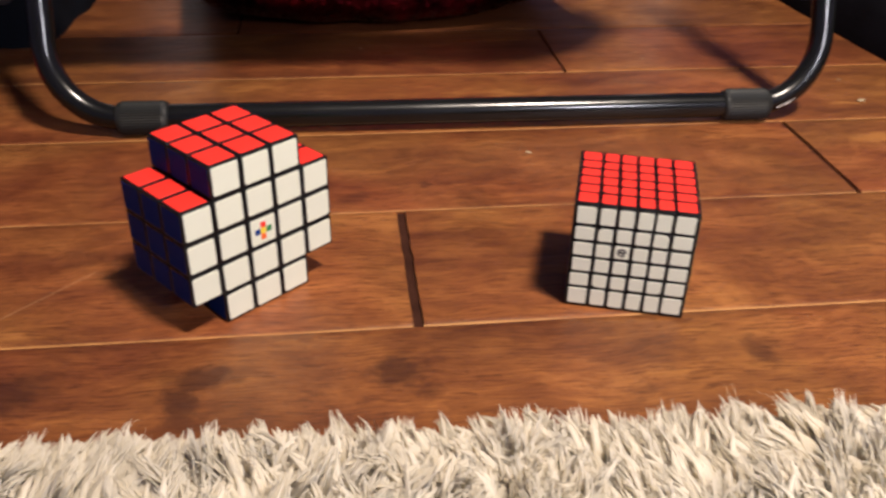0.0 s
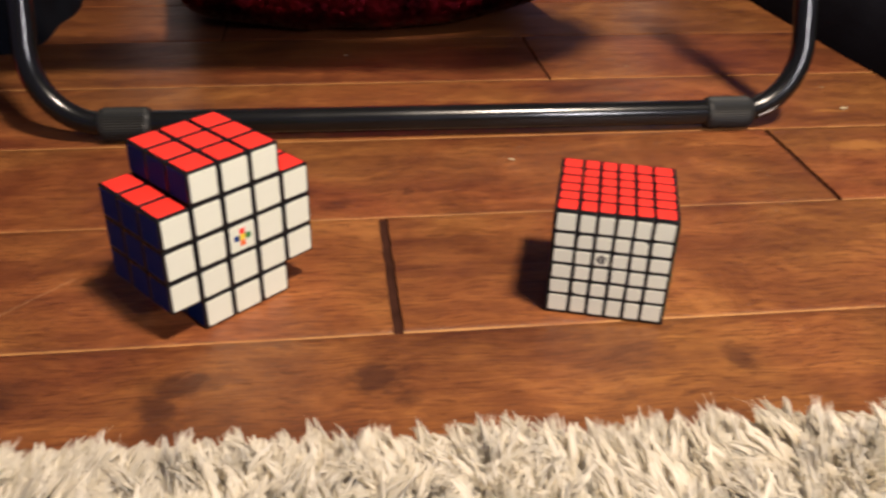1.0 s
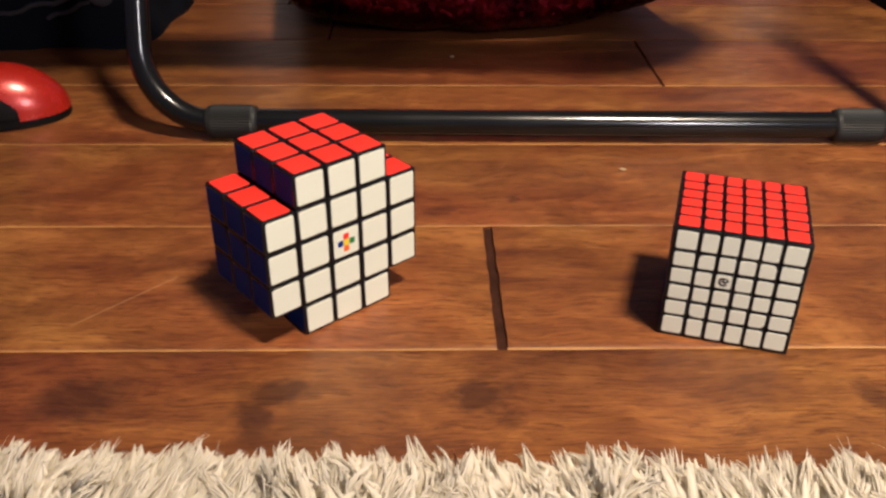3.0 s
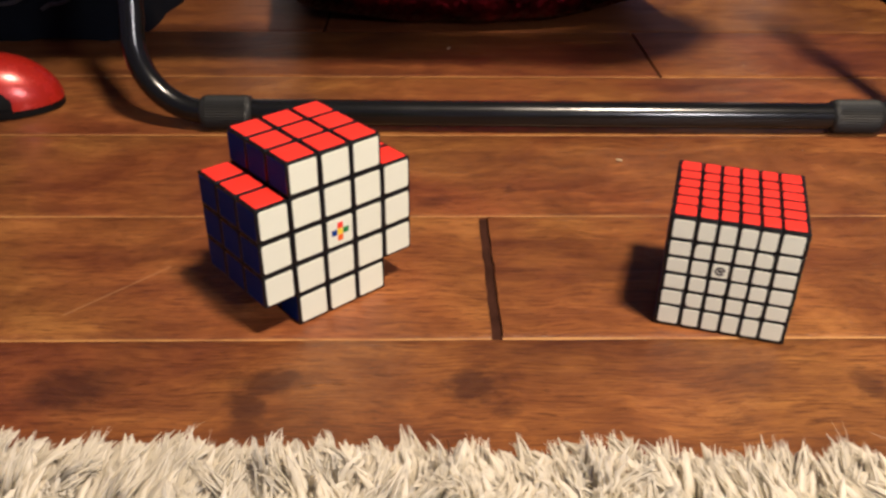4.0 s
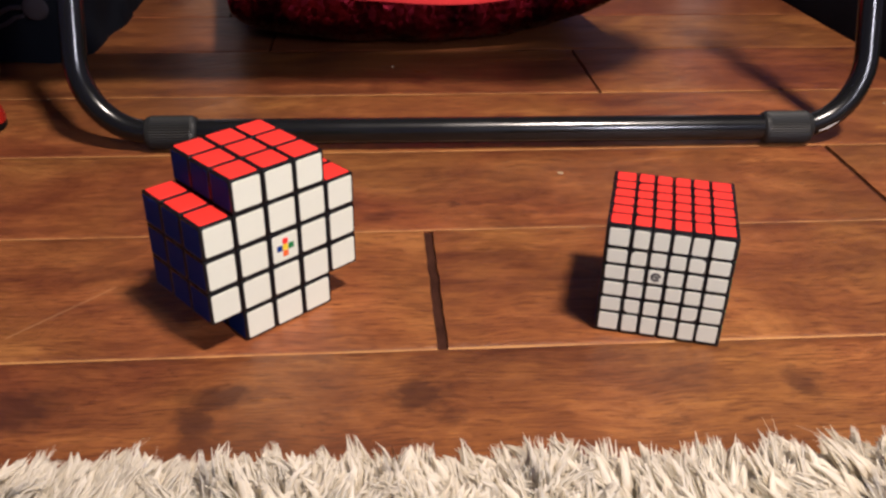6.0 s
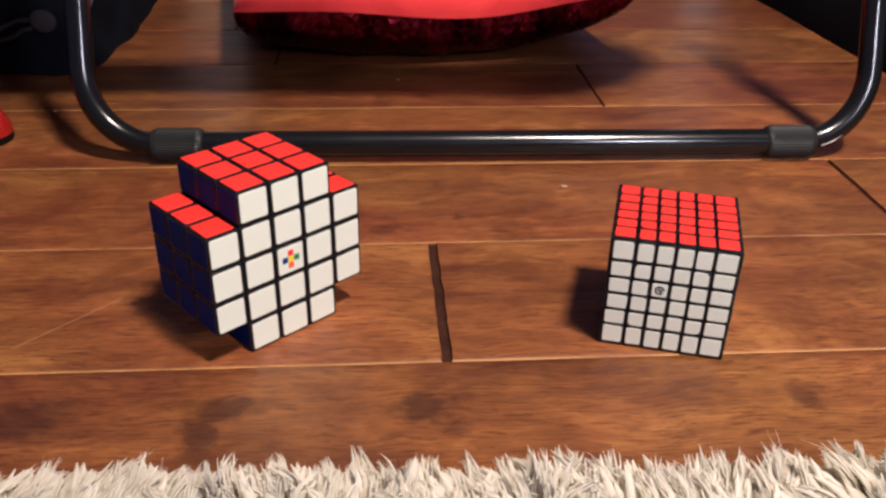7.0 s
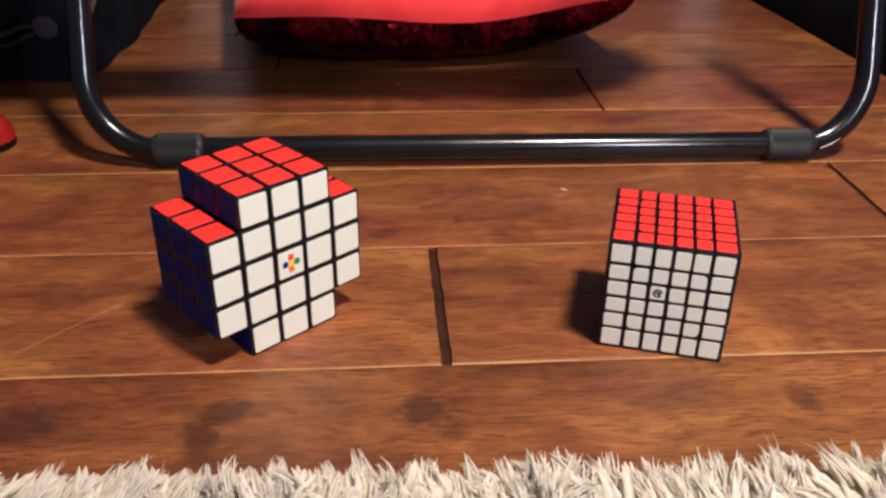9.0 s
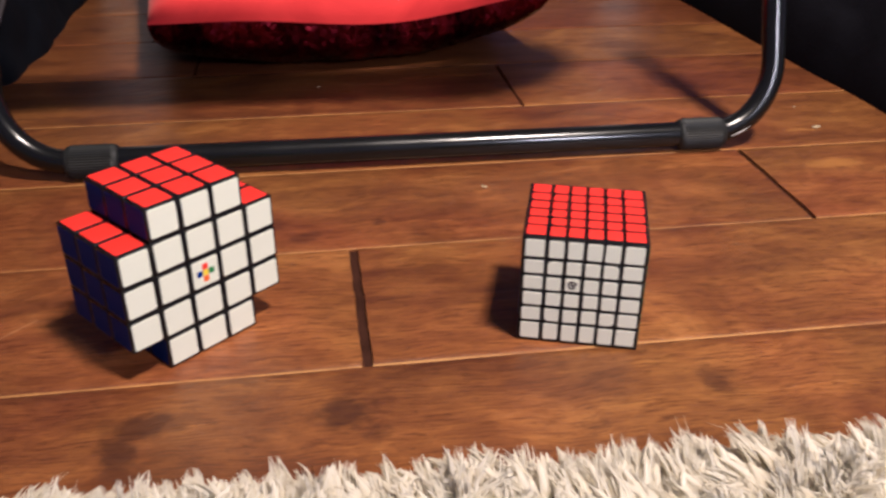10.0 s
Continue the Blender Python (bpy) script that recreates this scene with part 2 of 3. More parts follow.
def wool_material():
    m, t, p = material("wool")
    isl = node(t, "ShaderNodeNewGeometry").outputs["Random Per Island"]
    at = node(t, "ShaderNodeTexCoord").outputs["Object"]
    big = node(t, "ShaderNodeTexNoise", {"Vector": at, "Scale": 16.0, "Detail": 3.0}).outputs["Fac"]
    f = maths(t, "ADD", maths(t, "MULTIPLY", isl, 0.55), maths(t, "MULTIPLY", big, 0.6))
    t.links.new(ramp(t, f, [(0.25, (0.85, 0.785, 0.655)), (0.5, (0.905, 0.845, 0.715)), (0.85, (0.94, 0.885, 0.77))]), p.inputs["Base Color"])
    p.inputs["Roughness"].default_value = 0.85
    p.inputs["Specular IOR Level"].default_value = 0.15
    fine = node(t, "ShaderNodeTexNoise", {"Vector": node(t, "ShaderNodeVectorMath", {0: at, 1: (1500.0, 300.0, 700.0)}, operation="MULTIPLY").outputs[0], "Scale": 1.0, "Detail": 3.0}).outputs["Fac"]
    t.links.new(node(t, "ShaderNodeBump", {"Height": fine, "Strength": 0.45, "Distance": 0.0006}).outputs[0], p.inputs["Normal"])
    glow = node(t, "ShaderNodeBsdfTranslucent", {"Color": (0.95, 0.91, 0.81, 1)})
    both = node(t, "ShaderNodeMixShader", {0: 0.55, 1: p.outputs[0], 2: glow.outputs[0]})
    t.links.new(both.outputs[0], t.nodes["Material Output"].inputs["Surface"])
    return m


M_VELVET, M_SEQUIN, M_WOOL = velvet_material(), sequin_material(), wool_material()


# ---- building helpers ----
def mesh_of(bm, name, mat, smooth=True):
    me = bpy.data.meshes.new(name)
    bmesh.ops.recalc_face_normals(bm, faces=bm.faces[:])
    bm.to_mesh(me)
    bm.free()
    me.materials.append(mat)
    if smooth:
        me.shade_smooth()
        me.set_sharp_from_angle(angle=radians(40))
    return me


def hang(name, me, parent, m=None, label=""):
    ob = new(name, me)
    ob.parent = parent
    if m is not None:
        ob.matrix_basis = m
    return tagged(ob, label)


def part(name, bm, mat, parent, label="", m=None, smooth=True):
    return hang(name, mesh_of(bm, name, mat, smooth), parent, m, label)


def thing(name, m, label, category, group="", kind=""):
    ob = new(name)
    ob.empty_display_size = 0.02
    ob.matrix_basis = m
    return tagged(ob, label, category, group, kind)


def box(x0, x1, y0, y1, z0, z1, bevel=0.0, segments=1, top_only=False):
    bm = bmesh.new()
    bmesh.ops.create_cube(bm, size=1, matrix=Matrix.LocRotScale(((x0 + x1) / 2, (y0 + y1) / 2, (z0 + z1) / 2), None, (x1 - x0, y1 - y0, z1 - z0)))
    if bevel:
        edges = [e for e in bm.edges if not top_only or all(v.co.z > z1 - 1e-6 for v in e.verts)]
        bmesh.ops.bevel(bm, geom=edges, offset=bevel, segments=segments, profile=0.5, affect="EDGES")
    return bm


def sticker(w, h, thick=0.00035, corner=0.0011, n=3, cut=(0, 0)):
    """A rounded rectangle slab on the plane y = 0 that faces -y, centred; cut names a corner with a larger radius."""
    pts = []
    for sx, sz, a0 in ((1, 1, 0), (-1, 1, 90), (-1, -1, 180), (1, -1, 270)):
        r = corner * 2.6 if (sx, sz) == tuple(cut) else corner
        cx, cz = sx * (w / 2 - r), sz * (h / 2 - r)
        pts += [(cx + r * math.cos(radians(a0 + 90 * k / n)), cz + r * math.sin(radians(a0 + 90 * k / n))) for k in range(n + 1)]
    bm = bmesh.new()
    back = [bm.verts.new((x, 0, z)) for x, z in pts]
    rim = [bm.verts.new((x, -thick * 0.7, z)) for x, z in pts]
    front = [bm.verts.new((x * (1 - 0.0004 / w), -thick, z * (1 - 0.0004 / h))) for x, z in pts]
    k = len(pts)
    for a, b in ((back, rim), (rim, front)):
        for i in range(k):
            bm.faces.new((a[i], a[(i + 1) % k], b[(i + 1) % k], b[i]))
    bm.faces.new(front)
    return bm


def tube(points, radius, n=20, caps=True):
    """A round tube along a line of points."""
    bm = bmesh.new()
    pts = [Vector(p) for p in points]
    rings, side = [], None
    for i, p in enumerate(pts):
        d = (pts[min(i + 1, len(pts) - 1)] - pts[max(i - 1, 0)]).normalized()
        if side is None:
            side = d.cross(Vector((0, 0, 1)) if abs(d.z) < 0.9 else Vector((0, 1, 0))).normalized()
        side = (side - d * side.dot(d)).normalized()
        up = d.cross(side)
        r = radius[i] if isinstance(radius, (list, tuple)) else radius
        rings.append([bm.verts.new(p + side * (r * math.cos(2 * math.pi * k / n)) + up * (r * math.sin(2 * math.pi * k / n))) for k in range(n)])
    for a, b in zip(rings, rings[1:]):
        for k in range(n):
            bm.faces.new((a[k], a[(k + 1) % n], b[(k + 1) % n], b[k]))
    if caps:
        bm.faces.new(rings[0])
        bm.faces.new(rings[-1])
    return bm


# ---- room shell ----
X0, X1, Y0, Y1, HIGH = -1.9, 2.4, -2.3, 2.5, 2.6
for name, b in (("wall_north", (X0 - 0.1, X1 + 0.1, Y1, Y1 + 0.1, -0.02, HIGH)), ("wall_south", (X0 - 0.1, X1 + 0.1, Y0 - 0.1, Y0, -0.02, HIGH)),
                ("wall_west", (X0 - 0.1, X0, Y0, Y1, -0.02, HIGH)), ("wall_east", (X1, X1 + 0.1, Y0, Y1, -0.02, HIGH))):
    tagged(new(name, mesh_of(box(*b), name, M_WALL)), "unseen plain wall of the room, coloured blue to bounce cool light", "wall", kind="structure")
tagged(new("ceiling", mesh_of(box(X0 - 0.1, X1 + 0.1, Y0 - 0.1, Y1 + 0.1, HIGH, HIGH + 0.1), "ceiling", M_CEIL)), "unseen plain ceiling, coloured pale grey-blue to bounce cool light", "ceiling", kind="structure")


def pendant_lamp():
    z = LAMP_AT[2] - HIGH
    lamp = thing("pendant_lamp", pose(LAMP_AT[0], LAMP_AT[1], HIGH), "plain metal pendant lamp with a bare bulb", "lamp")
    part("rose", tube([(0, 0, -0.001), (0, 0, -0.012), (0, 0, -0.028)], [0.05, 0.05, 0.03]), M_LAMP, lamp)
    part("stem", tube([(0, 0, -0.028), (0, 0, z + 0.13)], 0.006, 12), M_LAMP, lamp)
    part("socket", tube([(0, 0, z + 0.14), (0, 0, z + 0.13), (0, 0, z + 0.075), (0, 0, z + 0.07)], [0.008, 0.02, 0.02, 0.012]), M_LAMP, lamp)


pendant_lamp()


def fill_lamp_stand():
    lamp = thing("fill_lamp", pose(FILL_AT[0], FILL_AT[1], 0.018), "low unseen standing lamp with a bare globe bulb on the shaggy rug, added as fill light", "lamp")
    z = FILL_AT[2] - 0.13
    part("base", tube([(0, 0, 0.0005), (0, 0, 0.018), (0, 0, 0.026)], [0.13, 0.13, 0.02], 40), M_LAMP, lamp)
    part("pole", tube([(0, 0, 0.024), (0, 0, z - 0.06)], 0.009, 16), M_LAMP, lamp)
    part("socket", tube([(0, 0, z - 0.07), (0, 0, z - 0.06), (0, 0, z), (0, 0, z + 0.004)], [0.01, 0.022, 0.022, 0.014]), M_LAMP, lamp)


fill_lamp_stand()


# ---- the two twisty puzzles ----
def cross_puzzle():
    """Five by five cubies with the corners left out, three deep, standing on the end of one arm."""
    u, s = 0.0194, 0.0161
    toy = thing("cross_puzzle", pose(-0.0009, -0.0026, 0, 0, 0, 36.7), "black cross-shaped twisty puzzle with white, red and blue stickers", "puzzle")
    cubie = mesh_of(box(-u / 2 + 0.00012, u / 2 - 0.00012, -u / 2 + 0.00012, u / 2 - 0.00012, -u / 2 + 0.00012, u / 2 - 0.00012, 0.0009, 2), "cubie", M_BLACK)
    stick = {k: mesh_of(sticker(s, s, 0.00015 if k == "left" else 0.00035), "sticker", mt, False) for k, mt in dict(front=M_WHITE, back=M_YELLOW, left=M_BLUE, right=M_GREEN, top=M_RED, bottom=M_ORANGE).items()}
    facing = dict(front=((0, -1, 0), (0, 0, 0)), back=((0, 1, 0), (0, 0, 180)), left=((-1, 0, 0), (0, 0, -90)), right=((1, 0, 0), (0, 0, 90)), top=((0, 0, 1), (-90, 0, 0)), bottom=((0, 0, -1), (90, 0, 0)))
    rnd = random.Random(4)
    cells = {(i, j, k) for i in range(5) for k in range(5) for j in range(3) if not (i in (0, 4) and k in (0, 4))}
    for i, j, k in sorted(cells):
        seen = [f for f, (d, _) in facing.items() if (i + d[0], j + d[1], k + d[2]) not in cells]
        if not seen:
            continue
        c = hang("cubie", cubie, toy, pose((i + 0.5) * u, (j + 0.5) * u, (k + 0.5) * u))
        for f in seen:
            d, turn = facing[f]
            jit = [rnd.uniform(-0.00018, 0.00018) for _ in range(2)]
            off = Vector(d) * (u / 2 - 0.00012)
            m = pose(*off, *turn) @ pose(jit[0], 0, jit[1], 0, rnd.uniform(-0.5, 0.5), 0)
            ob = hang("sticker", stick[f], c, m)
            if f == "front" and (i, j, k) == (2, 0, 2):
                q = 0.0037
                for n, (dx, dz, mt) in enumerate(((0, 0, M_YELLOW), (0, q, M_RED), (0, -q, M_ORANGE), (-q, 0, M_BLUE), (q, 0, M_GREEN))):
                    lb = ("small yellow square print", "small red square print", "small orange square print", "small blue square print", "small green square print")[n]
                    part("print", sticker(q * 0.94, q * 0.94, 0.00008, 0.0002, 1), mt, c, lb, m @ pose(dx, -0.00036, dz))


def six_puzzle():
    o, i_, rim = 0.0136, 0.01018, 0.0011
    w = [o, i_, i_, i_, i_, o]
    at = [sum(w[:k]) + w[k] / 2 for k in range(6)]
    size = sum(w)
    toy = thing("cube_puzzle", pose(0.2063, -0.0007, 0, 0, 0, -21.0), "black six-layer cube puzzle with greyish white and red stickers", "puzzle")
    facing = dict(front=((0, -1, 0), (0, 0, 0)), back=((0, 1, 0), (0, 0, 180)), left=((-1, 0, 0), (0, 0, -90)), right=((1, 0, 0), (0, 0, 90)), top=((0, 0, 1), (-90, 0, 0)), bottom=((0, 0, -1), (90, 0, 0)))
    paint = dict(front=M_CREAM, back=M_YELLOW, left=M_BLUE, right=M_GREEN, top=M_RED, bottom=M_ORANGE)
    rnd = random.Random(11)
    twist = [rnd.uniform(-0.5, 0.5) for _ in range(6)]
    slip = [rnd.uniform(-0.0002, 0.0002) for _ in range(6)]
    made = {}
    g = 0.00022
    for i in range(6):
        for j in range(6):
            for k in range(6):
                seen = [f for f, (d, _) in facing.items() if not all(0 <= a + b < 6 for a, b in zip((i, j, k), d))]
                if not seen:
                    continue
                key = (i in (0, 5), j in (0, 5), k in (0, 5))
                dims = [(o if e else i_) - g for e in key]
                if key not in made:
                    made[key] = mesh_of(box(-dims[0] / 2, dims[0] / 2, -dims[1] / 2, dims[1] / 2, -dims[2] / 2, dims[2] / 2, 0.0008, 2), "cubie", M_BLACK)
                layer = pose(size / 2, size / 2, 0, 0, 0, twist[k] if k else 0) @ pose(-size / 2, -size / 2, 0)
                c = hang("cubie", made[key], toy, layer @ pose(at[i] + slip[i] * 0.4, at[j], at[k]))
                for f in seen:
                    d, turn = facing[f]
                    a, b = {"front": (0, 2), "back": (0, 2), "left": (1, 2), "right": (1, 2), "top": (0, 1), "bottom": (0, 1)}[f]
                    cell = (i, j, k)
                    side = [-1 if cell[q] == 0 else 1 if cell[q] == 5 else 0 for q in (a, b)]
                    sw, sh = (dims[q] - 0.0019 - (rim if e else 0) for q, e in zip((a, b), side))
                    # the stickers beside a corner have that corner cut away
                    cut = tuple(-1 if cell[q] == 1 else 1 if cell[q] == 4 else 0 for q in (a, b))
                    cut = cut if all(cut) and f in ("front", "top") else (0, 0)
                    if (f, key, cut) not in made:
                        made[(f, key, cut)] = mesh_of(sticker(sw, sh, 0.00015 if f == "left" else 0.0003, 0.0010, 3, cut), "sticker", paint[f], False)
                    ax = [abs(x) for x in d].index(1)
                    inset = Vector((0, 0, 0))
                    inset[a], inset[b] = -side[0] * rim / 2, -side[1] * rim / 2
                    m = pose(*(Vector(d) * (dims[ax] / 2) + inset), *turn) @ pose(rnd.uniform(-0.0002, 0.0002), 0, rnd.uniform(-0.0002, 0.0002), 0, rnd.uniform(-1, 1), 0)
                    hang("sticker", made[(f, key, cut)], c, m)
                    if f == "front" and (i, k) == (2, 3):
                        bm = tube([(0.0021 * math.cos(a * 0.35), 0, 0.0021 * math.sin(a * 0.35)) for a in range(17)], 0.0006, 6)
                        bmesh.ops.scale(bm, vec=(1, 0.12, 1), verts=bm.verts)
                        part("print", bm, M_MARK, c, "dark grey round printed mark", m @ pose(0, -0.00034, 0))
                        bm = sticker(0.0028, 0.0016, 0.00006, 0.0006, 2)
                        part("print", bm, M_MARK, c, "dark grey round printed mark", m @ pose(0.0002, -0.00032, 0, 0, 30, 0))


cross_puzzle()
six_puzzle()


# ---- chair frame ----
def chair_frame():
    """The floor loop of a folding chair: a steel tube between two ribbed collars, bent up at both ends."""
    lean, r, zc = math.tan(radians(20)), 0.0103, 0.0138
    chair = thing("folding_chair", pose(0, 0.2719, 0, 0, 0, -4.16), "black enamelled steel tube base of a folding chair, on the floor", "chair")
    xl, xr, br = -0.128, 0.502, 0.056

    def upright(sign, x):
        pts = [(x - sign * br - sign * 0.02, 0, zc)]
        for k in range(0, 13):
            a = radians(90 * k / 12)
            z = zc + br * (1 - math.cos(a))
            pts.append((x - sign * br + sign * br * math.sin(a), lean * (z - zc), z))
        for z in (0.12, 0.18, 0.24, 0.31):
            pts.append((x, lean * (z - zc), z))
        return pts

    part("crossbar", tube([(xl + br + 0.012, 0, zc), (0.1, 0, zc), (0.3, 0, zc), (xr - br - 0.012, 0, zc)], r, 28), M_TUBE, chair)
    part("leg", tube(upright(-1, xl), r * 0.92, 28), M_TUBE, chair)
    part("leg", tube(upright(1, xr), r * 0.92, 28), M_TUBE, chair)
    chip = []
    for deg in (16, 25, 34):
        sa, ca = math.sin(radians(deg)), math.cos(radians(deg))
        z = zc + br * (1 - ca)
        q = r * 0.92
        chip.append((xr - br + br * sa + q * 0.3 * sa, lean * (z - zc) - q * 0.955, z - q * 0.3 * ca))
    bm = tube(chip, [0.0003, 0.0007, 0.0002], 8)
    part("chipped_paint", bm, M_CHIP, chair, "bare steel chip in the black enamel")
    # unseen fabric panel, added above the view to shade the floor behind the crossbar
    n, bm, grid = 30, bmesh.new(), []
    for a in range(n + 1):
        f = a / n
        x, row = -0.43 + 0.87 * f, []
        for b in range(7):
            z = 0.160 + (0.12 * max(0, (f - 0.81) / 0.19) ** 2 + 0.02 * math.sin(math.pi * f)) * (1 - b / 6) + (0.115 + 0.075 * min(1, max(0, (f - 0.81) / 0.13))) * b / 6
            y = lean * (z - zc) + 0.012 * math.sin(math.pi * f)
            row.append((bm.verts.new((x, y - 0.001, z)), bm.verts.new((x, y + 0.001, z))))
        grid.append(row)
    for a in range(n):
        for b in range(6):
            for k in (0, 1):
                bm.faces.new((grid[a][b][k], grid[a + 1][b][k], grid[a + 1][b + 1][k], grid[a][b + 1][k]))
    for a in range(n):
        for b in (0, 6):
            bm.faces.new((grid[a][b][0], grid[a + 1][b][0], grid[a + 1][b][1], grid[a][b][1]))
    part("shade_panel", bm, M_CLOTH, chair, "unseen black canvas panel, added to shade the floor")
    for x0, x1 in ((-0.0773, -0.0367), (0.4168, 0.4575)):
        n, bm = 40, bmesh.new()
        prof = [(x0, 0.0106), (x0 + 0.0014, 0.0120), (x0 + 0.005, 0.0126), (x1 - 0.005, 0.0126), (x1 - 0.0014, 0.0120), (x1, 0.0106)]
        rings = []
        for i, (x, rr) in enumerate(prof):
            ring = []
            for k in range(2 * n):
                q = rr + (0.0006 if k % 2 and 1 < i < 4 else 0)
                ring.append(bm.verts.new((x, q * math.cos(math.pi * k / n), zc + q * math.sin(math.pi * k / n))))
            rings.append(ring)
        for a, b in zip(rings, rings[1:]):
            for k in range(2 * n):
                bm.faces.new((a[k], a[(k + 1) % (2 * n)], b[(k + 1) % (2 * n)], b[k]))
        bm.faces.new(rings[0])
        bm.faces.new(rings[-1])
        part("collar", bm, M_COLLAR, chair, "ribbed dark grey rubber collar", smooth=False)


chair_frame()


# ---- cushion ----
def cushion():
    pad = thing("cushion", pose(0.163, 0.698, 0.056, 0, 0, 5.4), "plump floor cushion, red velvet above and dark red sequins below", "cushion")
    half, n = 0.2075, 56

    def shell(sign, height, power):
        bm = bmesh.new()
        grid = []
        for a in range(n + 1):
            row = []
            for b in range(n + 1):
                p, q = math.sin(math.pi / 2 * (2 * a / n - 1)), math.sin(math.pi / 2 * (2 * b / n - 1))
                x = half * p * (1 - 0.012 * (1 - q * q))
                y = half * q * (1 - 0.012 * (1 - p * p))
                edge = max(0.0, (1 - p * p) * (1 - q * q))
                z = sign * height * edge ** power
                wrinkle = noise.noise(Vector((x * 16, y * 16, sign * 3))) * 0.010 * min(1, edge * 4)
                rim = 0.006 * math.sin(x * 21 + 1.0) * math.cos(y * 13)
                z += sign * wrinkle * 0.6 + rim + 0.012 * (abs(p) * abs(q)) ** 3
                row.append(bm.verts.new((x, y, max(z, -0.0555))))
            grid.append(row)
        for a in range(n):
            for b in range(n):
                bm.faces.new((grid[a][b], grid[a + 1][b], grid[a + 1][b + 1], grid[a][b + 1]))
        return bm

    part("velvet_cover", shell(1, 0.075, 0.4), M_VELVET, pad, "plain red velvet cover")
    part("sequin_cover", shell(-1, 0.068, 0.26), M_SEQUIN, pad, "glittering dark red sequin cover")


cushion()


# ---- computer mouse ----
def computer_mouse():
    toy = thing("computer_mouse", pose(-0.2554, 0.3278, 0, 0, 0, 12), "glossy red and black computer mouse on the wooden floor", "mouse")
    L, W, H = 0.056, 0.033, 0.0425

    def dome(lo, hi, grow, keep):
        bm = bmesh.new()
        n, rings = 260, 90
        grid = []
        for a in range(rings + 1):
            f = lo + (hi - lo) * a / rings
            row = []
            for k in range(n):
                th = 2 * math.pi * k / n
                c, s = math.cos(th), math.sin(th)
                ex = 2 / 2.25
                x = (L + grow) * abs(c) ** ex * (1 if c > 0 else -1)
                y = (W + grow) * abs(s) ** ex * (1 if s > 0 else -1)
                r = math.cos(f * math.pi / 2) ** 0.92
                z = 0.001 + (H + grow) * math.sin(f * math.pi / 2) ** 0.9 * (1.04 - 0.12 * (x * r / L) ** 2)
                row.append(bm.verts.new((x * r, y * r, z)))
            grid.append(row)
        for a in range(rings):
            for k in range(n):
                vs = (grid[a][k], grid[a][(k + 1) % n], grid[a + 1][(k + 1) % n], grid[a + 1][k])
                c = sum((v.co for v in vs), Vector()) / 4
                if keep(c):
                    bm.faces.new(vs)
        bmesh.ops.delete(bm, geom=[v for v in bm.verts if not v.link_faces], context="VERTS")
        bmesh.ops.remove_doubles(bm, verts=bm.verts, dist=1e-5)
        return bm

    def side(c):
        return c.y < -0.004 and c.x < 0.020 - 9 * max(0, c.z - 0.014) ** 1.5 and c.z < 0.033

    part("base", dome(0.0, 0.999, 0.0, lambda c: True), M_MOUSE_BLACK, toy, "matt black base and rim")
    part("shell", dome(0.07, 0.998, 0.0007, lambda c: not side(c)), M_MOUSE_RED, toy, "glossy red shell")
    part("grip", dome(0.10, 0.9, 0.0011, lambda c: side(c)), M_MOUSE_BLACK, toy, "black rubber side grip")


computer_mouse()


# ---- dark things at the sides ----
def soft_block(sx, sy, sz, n=26, power=0.5, wrinkle=0.008, seed=0.0):
    """A slack, rounded block standing on z = 0."""
    bm = bmesh.new()
    bmesh.ops.create_cube(bm, size=2)
    bmesh.ops.subdivide_edges(bm, edges=bm.edges[:], cuts=n, use_grid_fill=True)
    for v in bm.verts:
        p = v.co.copy()
        m = (abs(p.x) ** 6 + abs(p.y) ** 6 + abs(p.z) ** 6) ** (1 / 6)
        q = p / m
        if p.z < 0:
            flat = (abs(p.x) ** 14 + abs(p.y) ** 14) ** (1 / 14) / max(abs(p.x), abs(p.y), 1e-6)
            edge = max(abs(p.x), abs(p.y))
            q = Vector((p.x / flat, p.y / flat, p.z)) if edge > 0.999 else Vector((p.x / max(flat, 1e-6), p.y / max(flat, 1e-6), p.z))
        w = Vector((q.x * sx, q.y * sy, (q.z + 1) * sz))
        d = noise.fractal(Vector((w.x * 7 + seed, w.y * 7, w.z * 9)), 0.9, 2.1, 4)
        w += Vector((q.x, q.y, q.z * 0.5)) * wrinkle * d
        w.z = max(0.0, w.z)
        v.co = w
    return bm


